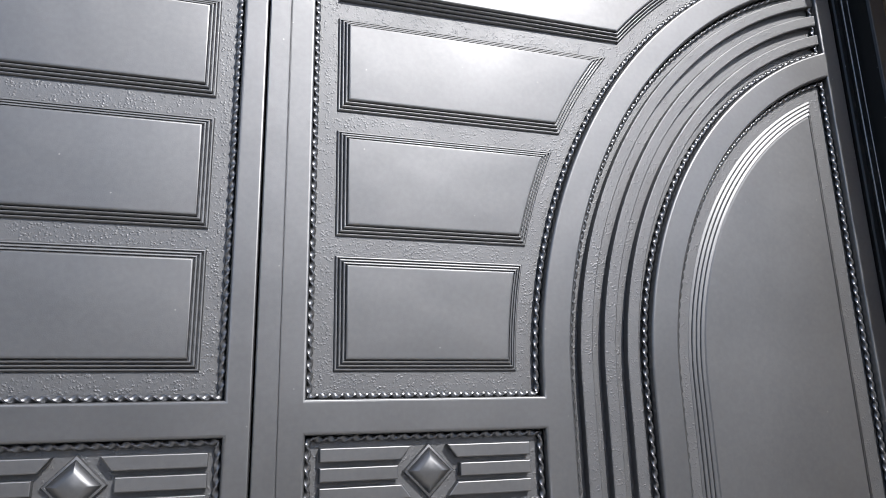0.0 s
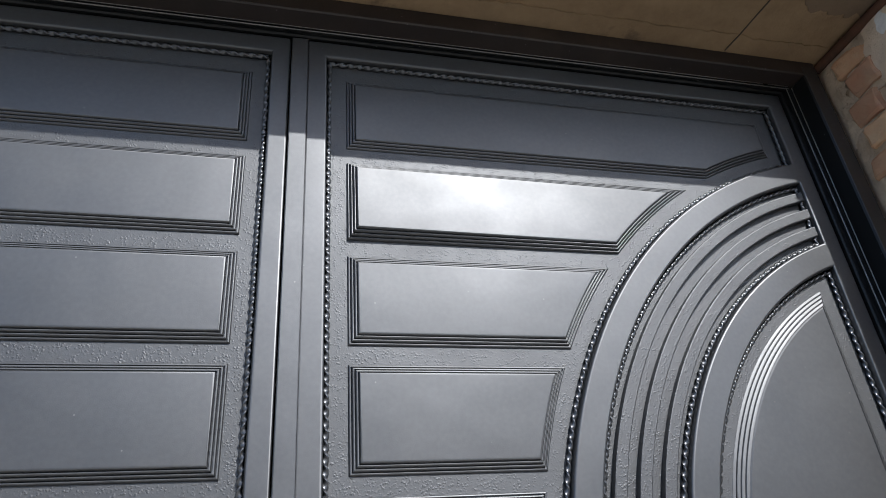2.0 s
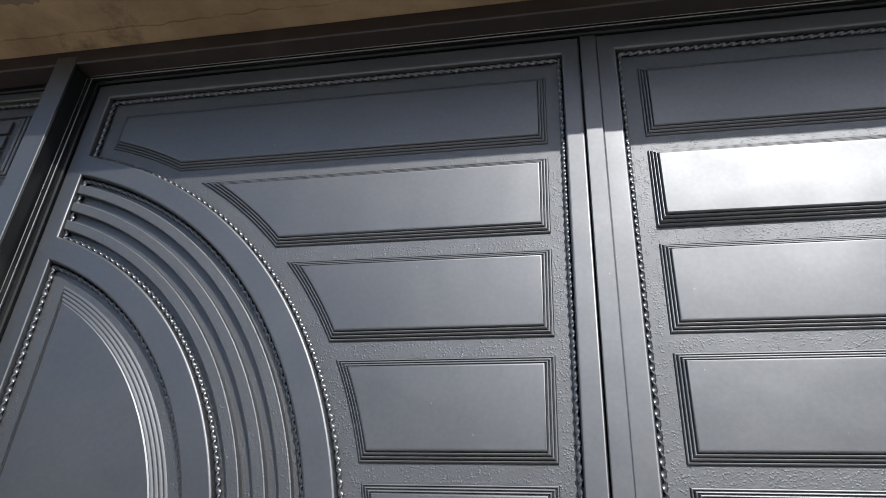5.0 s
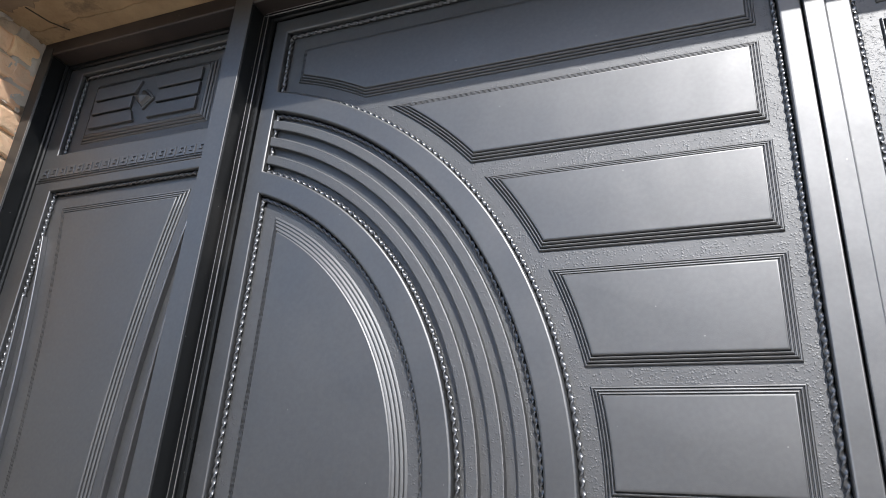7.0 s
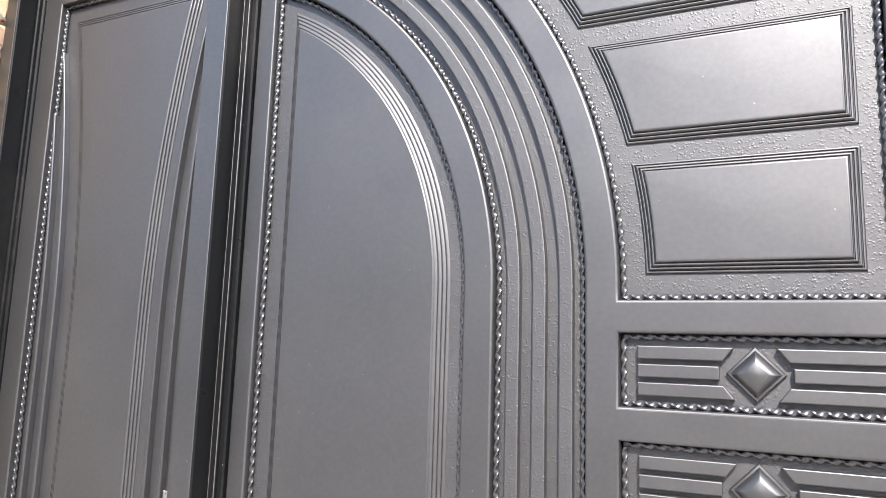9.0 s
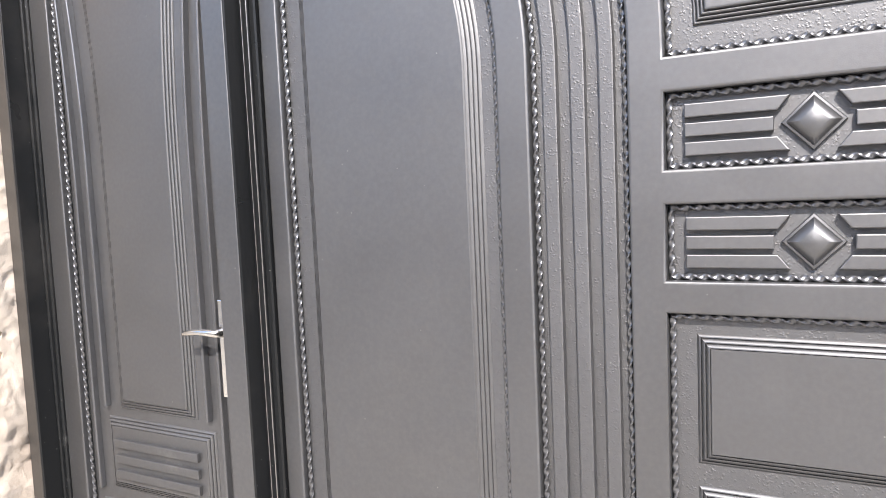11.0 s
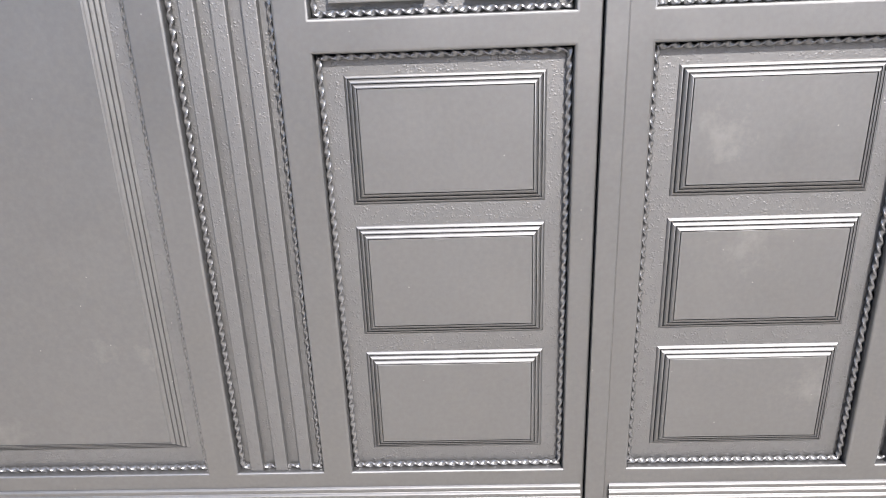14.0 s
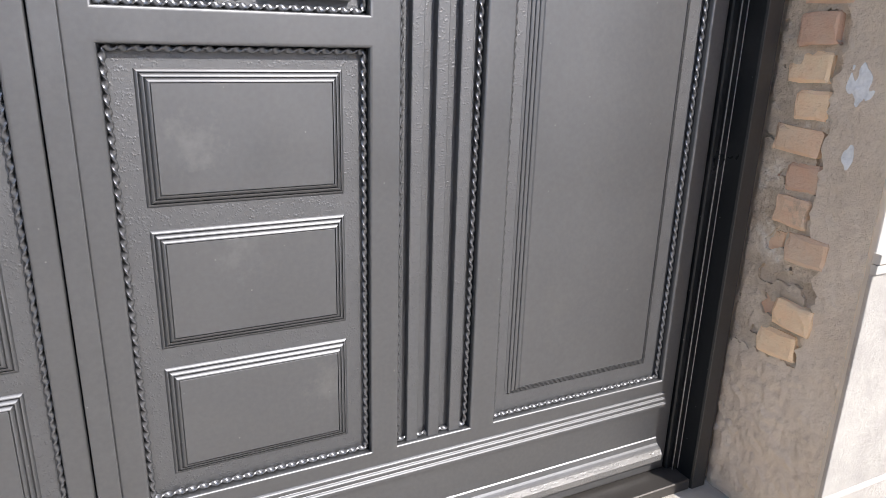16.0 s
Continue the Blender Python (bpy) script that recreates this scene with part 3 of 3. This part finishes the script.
yard = tagged(part("wall_back", box_mesh("wall_back", (-7, 0.2, -0.2), (7, 0.25, 5.2), 0), M_RENDER, None), "plain wall closing the opening behind", "wall", kind="structure")
ground = tagged(part("ground", box_mesh("ground", (-300, -300, -0.4), (300, 300, -0.10), 0), M_GROUND, None), "pale dusty beaten ground before the gate", "ground", kind="structure")
# unseen wall, added so the panels mirror a dark band near the horizon
opposite = tagged(part("wall_opposite_unseen", box_mesh("wall_opposite_unseen", (-30, -8.6, -0.2), (30, -8.3, 3.9), 0.02), M_RENDER, None), "unseen plain wall added opposite to darken the gate's reflections", "wall", kind="structure")
# street face: a flat architrave round the opening, a groove, then the white field
facade = tagged(part("facade_plaster", plate("facade_plaster", [[(-7, -0.2), (WL - 0.15, -0.2), (WL - 0.15, SZ + 0.070), (1.812, SZ + 0.070), (1.812, -0.2), (7, -0.2), (7, 5.2), (-7, 5.2)]], WF, CORE + 0.001, 0.003), M_WHITE, None), "white plastered street face of the wall", "wall", kind="structure")
archi = tagged(part("trim_architrave", plate("architrave", [[(WL - 0.115, -0.15), (WL + 0.004, -0.15), (WL + 0.004, SZ + 0.004), (WX + 0.008, SZ + 0.004), (WX + 0.008, -0.15), (1.772, -0.15), (1.772, SZ + 0.042), (WL - 0.115, SZ + 0.042)]], WF - 0.004, CORE + 0.001, 0.004), M_WHITE, None), "white plaster architrave round the gate opening", "trim", kind="structure")
# stained plinth below the architrave and its two-fillet cap
plinth = tagged(part("trim_plinth", plate("plinth", [rect(WX + 0.006, -0.15, 6.98, 0.700)], WF - 0.009, WF + 0.003, 0.003), M_PLINTH, None), "white plaster plinth with grey stains at the wall's foot", "plinth", kind="structure")
for z0, z1, out in ((0.702, 0.720, 0.016), (0.7285, 0.748, 0.020)):
    part("cap_fillet", plate("cap_fillet", [rect(WX + 0.004, z0, 6.97, z1)], WF - out, WF + 0.003, 0.003), M_WHITE, plinth)
part("cap_groove", plate("cap_groove", [rect(WX + 0.008, 0.7195, 6.96, 0.729)], WF - 0.010, WF + 0.003, 0.001), M_RENDER, plinth, "grey recess between the fillets")
part("joint_line", plate("joint_line", [rect(WX + 0.008, 0.055, 6.96, 0.070)], WF - 0.013, WF - 0.008, 0.001), M_WHITE, plinth, "pale horizontal joint")


def rough_sheet(name, us, vs, place, depth, amp, scale, seed, foot=-0.012):
    """A lumpy skin over a grid of (u, v), lying where depth(u, v) > 0; its broken rim follows depth = 0 and turns back to the wall."""
    off = Vector((seed * 3.1, seed * 1.7, seed))

    def high(u, v):
        q = Vector((u * scale, v * scale, 0)) + off
        return amp * (0.6 * noise.noise(q) + 0.5 * noise.noise(q * 3.3) + 0.35 * noise.noise(q * 8.1))

    d = [[depth(u, v) for v in vs] for u in us]
    verts, faces, idx, low = [], [], {}, {}

    def corner(i, j):
        if (i, j) not in idx:
            idx[i, j] = len(verts)
            verts.append(place(us[i], vs[j], high(us[i], vs[j])))
        return idx[i, j]

    def crossing(a, b):
        key = (min(a, b), max(a, b))
        if key not in idx:
            a, b = key
            da, db = d[a[0]][a[1]], d[b[0]][b[1]]
            f = min(0.95, max(0.05, da / (da - db)))
            u, v = us[a[0]] + (us[b[0]] - us[a[0]]) * f, vs[a[1]] + (vs[b[1]] - vs[a[1]]) * f
            idx[key] = len(verts)
            verts.append(place(u, v, high(u, v)))
            low[idx[key]] = len(verts)
            verts.append(place(u, v, foot))
        return idx[key]

    for i in range(len(us) - 1):
        for j in range(len(vs) - 1):
            ring = ((i, j), (i + 1, j), (i + 1, j + 1), (i, j + 1))
            face, cuts = [], []
            for k in range(4):
                a, b = ring[k], ring[(k + 1) % 4]
                ia, ib = d[a[0]][a[1]] > 0, d[b[0]][b[1]] > 0
                if ia:
                    face.append(corner(*a))
                if ia != ib:
                    c = crossing(a, b)
                    face.append(c)
                    cuts.append(c)
            if len(face) > 2:
                faces.append(tuple(face))
            if len(cuts) == 2:
                faces.append((cuts[0], low[cuts[0]], low[cuts[1]], cuts[1]))
    me = mesh_from(name, verts, faces, 42)
    return me


def steps(a, b, d):
    n = max(2, round(abs(b - a) / d))
    return [a + (b - a) * i / n for i in range(n + 1)]


def ragged(v, seed, amp):
    return amp * (noise.noise(Vector((v * 6, seed, 0))) + 0.6 * noise.noise(Vector((v * 21, seed, 3))) + 0.4 * noise.noise(Vector((v * 60, seed, 5))))


# cement render on the right reveal: a strip along the corner and all of the foot
def render_depth(u, v):
    strip = -0.262 + ragged(v, 1.0, 0.035) - 0.05 / (1 + math.exp(-(0.72 - v) * 90)) - u
    return max(strip, 0.392 + ragged(u * 3, 4.0, 0.02) - v, WF + 0.02 - u)


sheet = rough_sheet("reveal_render", steps(WF, -0.085, 0.006), steps(-0.1, SZ, 0.0075), lambda u, v, h: (WX - 0.017 - h * (1 + 1.4 / (1 + math.exp((v - 0.40) * 40)) * (u > -0.30) + 0.6 * (u <= -0.30) / (1 + math.exp((v - 0.40) * 40))), u, v), render_depth, 0.0045, 15, 2)
part("cement_render", sheet, M_RENDER, wall_right, "rough grey cement render")


def bed_depth(u, v):
    """Mortar bed between and over the bricks, with torn edges; thick beside the steel."""
    q = (v - 0.436) / 0.0905
    joint = abs(q - math.floor(q) - 0.5)                       # 0 in the joint, 0.5 on the brick
    near = 0.40 / (1 + math.exp(-(u + 0.148) * 70))
    return 0.25 + near - joint + 0.46 * noise.noise(Vector((u * 17, v * 13, 2))) + 0.26 * noise.noise(Vector((u * 50, v * 46, 6)))


sheet = rough_sheet("mortar_bed", steps(-0.335, -0.085, 0.004), steps(0.36, SZ, 0.005), lambda u, v, h: (WX - 0.0100 - h, u, v), bed_depth, 0.0075, 13, 17)
part("mortar_bed", sheet, M_MORTAR, wall_right, "squeezed-out mortar between the bricks")
# cream plaster on the left reveal
sheet = rough_sheet("reveal_plaster", steps(WF, -0.09, 0.008), steps(-0.1, SZ, 0.011), lambda u, v, h: (WL + 0.012 + h * 1.3, u, v),
                    lambda u, v: 0.62 - 0.84 / (1 + math.exp(-(v - 2.3) * 30)) + 0.4 * (v > 2.95 and u > -0.2) - noise.noise(Vector((u * 9, v * 5, 7))) - 0.5 * noise.noise(Vector((u * 30, v * 24, 9))), 0.010, 8, 5)
part("cream_plaster", sheet, M_CREAM, wall_left, "broken cream plaster")
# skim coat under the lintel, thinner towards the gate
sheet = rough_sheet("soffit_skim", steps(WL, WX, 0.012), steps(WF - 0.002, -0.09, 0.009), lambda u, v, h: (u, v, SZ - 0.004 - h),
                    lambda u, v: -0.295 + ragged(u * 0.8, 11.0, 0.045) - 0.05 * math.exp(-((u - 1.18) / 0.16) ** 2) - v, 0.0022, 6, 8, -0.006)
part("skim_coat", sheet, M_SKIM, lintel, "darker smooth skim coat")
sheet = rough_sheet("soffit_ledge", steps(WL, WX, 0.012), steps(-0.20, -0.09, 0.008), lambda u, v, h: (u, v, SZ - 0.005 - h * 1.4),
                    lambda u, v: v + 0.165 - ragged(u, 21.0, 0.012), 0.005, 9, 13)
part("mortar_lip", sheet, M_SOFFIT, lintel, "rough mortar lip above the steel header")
part("tie_wire", swept("tie_wire", [(1.286, -0.11, SZ - 0.012), (1.291, -0.18, SZ - 0.016), (1.298, -0.25, SZ - 0.014), (1.306, -0.32, SZ - 0.012)], 0.0022, n=6), M_CRACK, lintel, "dark tie wire")
part("tie_wire", swept("tie_wire", [(-2.33, -0.14, SZ - 0.012), (-2.36, -0.20, SZ - 0.016), (-2.38, -0.28, SZ - 0.014)], 0.0022, n=6), M_CRACK, lintel)


def brick_mesh(name, wide, high, deep, seed, mat):
    """A broken brick end with chipped corners, its face towards -x."""
    rnd = random.Random(seed)
    us, vs = [0, 0.07, 0.35, 0.68, 0.93, 1], [0, 0.12, 0.5, 0.88, 1]
    nv = len(vs)
    verts, faces = [], []
    cu, cv, chip = rnd.choice((0.0, 1.0)), rnd.choice((0.0, 1.0)), rnd.uniform(0.35, 0.75)
    lean = rnd.uniform(-0.006, 0.006)
    for i, u in enumerate(us):
        for j, v in enumerate(vs):
            rim = (i in (0, len(us) - 1)) + (j in (0, nv - 1))
            lost = max(0.0, chip - math.hypot((u - cu) * 1.2, v - cv)) * 0.016
            x = -deep + lost + lean * (u - 0.5) + rnd.uniform(-0.0022, 0.0022) + (0.003, 0.0035, 0.007)[rim] * rnd.uniform(0.3, 1.6) * (rim > 0)
            verts.append((min(x, 0.004), (u - 0.5) * wide + rnd.uniform(-0.0035, 0.0035), (v - 0.5) * high + rnd.uniform(-0.0022, 0.0022)))
    for i in range(len(us) - 1):
        for j in range(nv - 1):
            a = i * nv + j
            faces.append((a, a + nv, a + nv + 1, a + 1))
    last = (len(us) - 1) * nv
    ring = list(range(nv)) + [k * nv + nv - 1 for k in range(1, len(us))] + [last + k for k in range(nv - 2, -1, -1)] + [k * nv for k in range(len(us) - 2, 0, -1)]
    n0, m = len(verts), len(ring)
    verts += [(0.02, verts[k][1], verts[k][2]) for k in ring]
    faces += [(ring[k], ring[(k + 1) % m], n0 + (k + 1) % m, n0 + k) for k in range(m)]
    me = mesh_from(name, verts, faces)
    me.materials.append(mat)
    return me


def brick_set(mat, seed):
    ends = [brick_mesh("brick", 0.090 + 0.007 * k, 0.072 + 0.0025 * (k % 3), 0.012 + 0.003 * (k % 2), seed + k, mat) for k in range(5)]
    stubs = [brick_mesh("brick", 0.050 + 0.010 * k, 0.064, 0.007, seed + 10 + k, mat) for k in range(2)]
    return ends, stubs, [brick_mesh("brick", 0.132 + 0.012 * k, 0.067, 0.014, seed + 20 + k, mat) for k in range(2)]


BRICKS, STUBS, LONG = brick_set(M_BRICK, 1)
RED_BRICKS, RED_STUBS, RED_LONG = brick_set(M_BRICK_RED, 101)
rnd = random.Random(5)


def lay(wall, x, z, y, me, turn=0.0):
    m = pose(x, y, z, rnd.uniform(-4, 4) if wall == wall_right else rnd.uniform(-2, 2), rnd.uniform(-2.5, 2.5), turn + rnd.uniform(-4, 4))
    part("brick", me, M_BRICK, wall, "", m)


for k in range(31):
    z = 0.436 + k * 0.0905
    if 0.60 < z < 0.70:                     # this course is buried in mortar
        continue
    shift = 0.05 if 0.39 < z < 0.72 else 0.0
    ends, stubs, long = (RED_BRICKS, RED_STUBS, RED_LONG) if rnd.random() < (z - 1.3) / 1.6 else (BRICKS, STUBS, LONG)
    if k % 2:
        lay(wall_right, WX - rnd.uniform(0.002, 0.014), z, -0.202 - shift + rnd.uniform(-0.02, 0.02), rnd.choice(ends))
        if rnd.random() < 0.6:
            lay(wall_right, WX + rnd.uniform(0.0, 0.005), z, -0.117 - shift, rnd.choice(stubs))
    else:
        lay(wall_right, WX - rnd.uniform(0.001, 0.012), z, -0.192 - shift + rnd.uniform(-0.02, 0.02), rnd.choice(long if rnd.random() < 0.4 else ends))
for k in range(34):
    z = 0.16 + k * 0.0905
    if z < 2.15:
        continue
    for y in ((-0.15, -0.25, -0.36) if k % 2 else (-0.12, -0.20, -0.31)):
        lay(wall_left, WL + rnd.uniform(-0.002, 0.008), z, y + rnd.uniform(-0.01, 0.01), rnd.choice(BRICKS), 180)


M_GYPSUM = masonry("white_gypsum_smear", (0.88, 0.87, 0.85), (0.72, 0.70, 0.67), 30, relief=0.003)
for y, z, a, b in ((-0.292, 2.56, 0.055, 0.075), (-0.32, 2.75, 0.016, 0.05), (-0.308, 2.43, 0.018, 0.06), (-0.335, 3.16, 0.02, 0.04), (-0.322, 1.13, 0.036, 0.05), (-0.325, 0.96, 0.013, 0.035)):
    sheet = rough_sheet("gypsum_smear", steps(y - 2 * a, y + 2 * a, 0.003), steps(z - 2 * b, z + 2 * b, 0.003), lambda u, v, h: (WX - 0.0185 - h, u, v),
                        lambda u, v: 0.8 - ((u - y) / a) ** 2 - ((v - z) / b) ** 2 + 0.9 * noise.noise(Vector((u * 22, v * 16, 1))) + 0.7 * noise.noise(Vector((u * 70, v * 38, 4))), 0.0045, 15, 2, -0.006)
    part("gypsum_smear", sheet, M_GYPSUM, wall_right, "white gypsum smear")

# gas pipe: red-primed run along the reveal, elbow, yellow run along the street face
pipe = thing("gas_pipe", "yellow gas pipe with a rusty red run under the lintel", "pipe")
part("primed_run", swept("primed_run", [(1.640, -0.085, 3.211), (1.641, -0.30, 3.211), (1.642, WF - 0.010, 3.211), (1.645, WF - 0.030, 3.216), (1.652, WF - 0.045, 3.229), (1.660, WF - 0.054, 3.241), (1.665, WF - 0.059, 3.250)], 0.0150, n=14), M_RUST, pipe, "rusty red-primed pipe")
part("elbow", swept("elbow", [(1.662, WF - 0.056, 3.244), (1.668, WF - 0.061, 3.256), (1.678, WF - 0.063, 3.266), (1.694, WF - 0.062, 3.272), (1.715, WF - 0.061, 3.272)], [0.0165, 0.019, 0.020, 0.019, 0.0175], n=14), M_YELLOW, pipe)
part("yellow_run", swept("yellow_run", [(1.712, WF - 0.061, 3.272), (3.0, WF - 0.060, 3.114), (6.5, WF - 0.060, 2.684)], 0.0165, n=14), M_YELLOW, pipe)
for x in (2.6, 4.4):
    z = 3.272 - 0.1226 * (x - 1.70)
    part("bracket", box_mesh("pipe_bracket", (x, WF - 0.082, z - 0.011), (x + 0.03, WF + 0.004, z + 0.011), 0.002), M_RUST, pipe)
cap = tagged(part("wall_plug", swept("wall_plug", [(1.60, CORE + 0.002, 3.254), (1.60, WF - 0.007, 3.254)], 0.018, n=10), M_GYPSUM, None), "small round white plaster plug in the lintel face", "plug")

# painted scroll on the white field


def scroll(points):
    verts, faces = [], []
    for i, (x, z, w) in enumerate(points):
        a = points[max(0, i - 1)]
        b = points[min(len(points) - 1, i + 1)]
        t = Vector((b[0] - a[0], b[1] - a[1])).normalized()
        verts += [(x - t.y * w, WF - 0.0042, z + t.x * w), (x + t.y * w, WF - 0.0042, z - t.x * w), (x + t.y * w, WF + 0.001, z - t.x * w), (x - t.y * w, WF + 0.001, z + t.x * w)]
    for i in range(len(points) - 1):
        faces += [(4 * i + k, 4 * i + (k + 1) % 4, 4 * i + 4 + (k + 1) % 4, 4 * i + 4 + k) for k in range(4)]
    return mesh_from("scroll", verts, faces)


ornament = thing("painted_scroll", "small dark painted scroll ornament on white plaster", "wall ornament", at=(0, 0, 0))
def stroke(points, w):
    part("scroll_line", scroll([(x, z, w * (1.15 - 0.8 * abs(2 * i / (len(points) - 1) - 1))) for i, (x, z) in enumerate(points)]), M_INK, ornament)


for k in range(6):                                        # petals
    a = 0.3 + k * 0.62
    stroke([(1.925 + q * 0.036 * math.cos(a + 0.5 * q), 3.100 + q * 0.036 * math.sin(a + 0.5 * q)) for q in (i / 8 for i in range(9))], 0.0022)
stroke([(1.925 - 0.034 * math.sin(2.6 * q), 3.100 - 0.105 * q) for q in (i / 18 for i in range(19))], 0.0026)          # stem
stroke([(1.918 - 0.020 * math.sin(2.3 * q), 3.090 - 0.070 * q) for q in (i / 14 for i in range(15))], 0.0014)
for cx, cz, r in ((1.908, 2.990, 0.016), (1.893, 2.962, 0.014)):                                                    # loops
    stroke([(cx + r * math.cos(0.9 + q), cz + 1.2 * r * math.sin(0.9 + q)) for q in (i * 0.33 for i in range(19))], 0.0017)
stroke([(1.945 + 0.02 * q, 3.145 + 0.03 * math.sin(3 * q)) for q in (i / 10 for i in range(11))], 0.0018)

# rubble at the foot of the reveals
rs = random.Random(11)


def stone(x, y, r):
    bm = bmesh.new()
    bmesh.ops.create_icosphere(bm, subdivisions=2, radius=1.0)
    sx, sy, sz = r * rs.uniform(0.8, 1.5), r * rs.uniform(0.7, 1.2), r * rs.uniform(0.45, 0.8)
    off = rs.uniform(0, 50)
    for v in bm.verts:
        k = 1 + 0.35 * noise.noise(v.co * 1.6 + Vector((off, 0, 0)))
        v.co = Vector((v.co.x * sx * k, v.co.y * sy * k, max(v.co.z * k, -0.6) * sz))
    me = bpy.data.meshes.new("stone")
    bm.to_mesh(me)
    bm.free()
    ob = part("rubble_stone", me, M_CREAM, None, "", pose(x, y, -0.10 + 0.6 * sz - 0.001, 0, 0, rs.uniform(0, 360)))
    tagged(ob, "small pale lump of broken mortar lying on the ground", "rubble", "rubble at the foot of the gate")


for i in range(14):
    side = i % 2
    stone(rs.uniform(1.30, 1.62) if side else rs.uniform(-2.45, -1.7), rs.uniform(-0.36, -0.13), rs.uniform(0.008, 0.022))
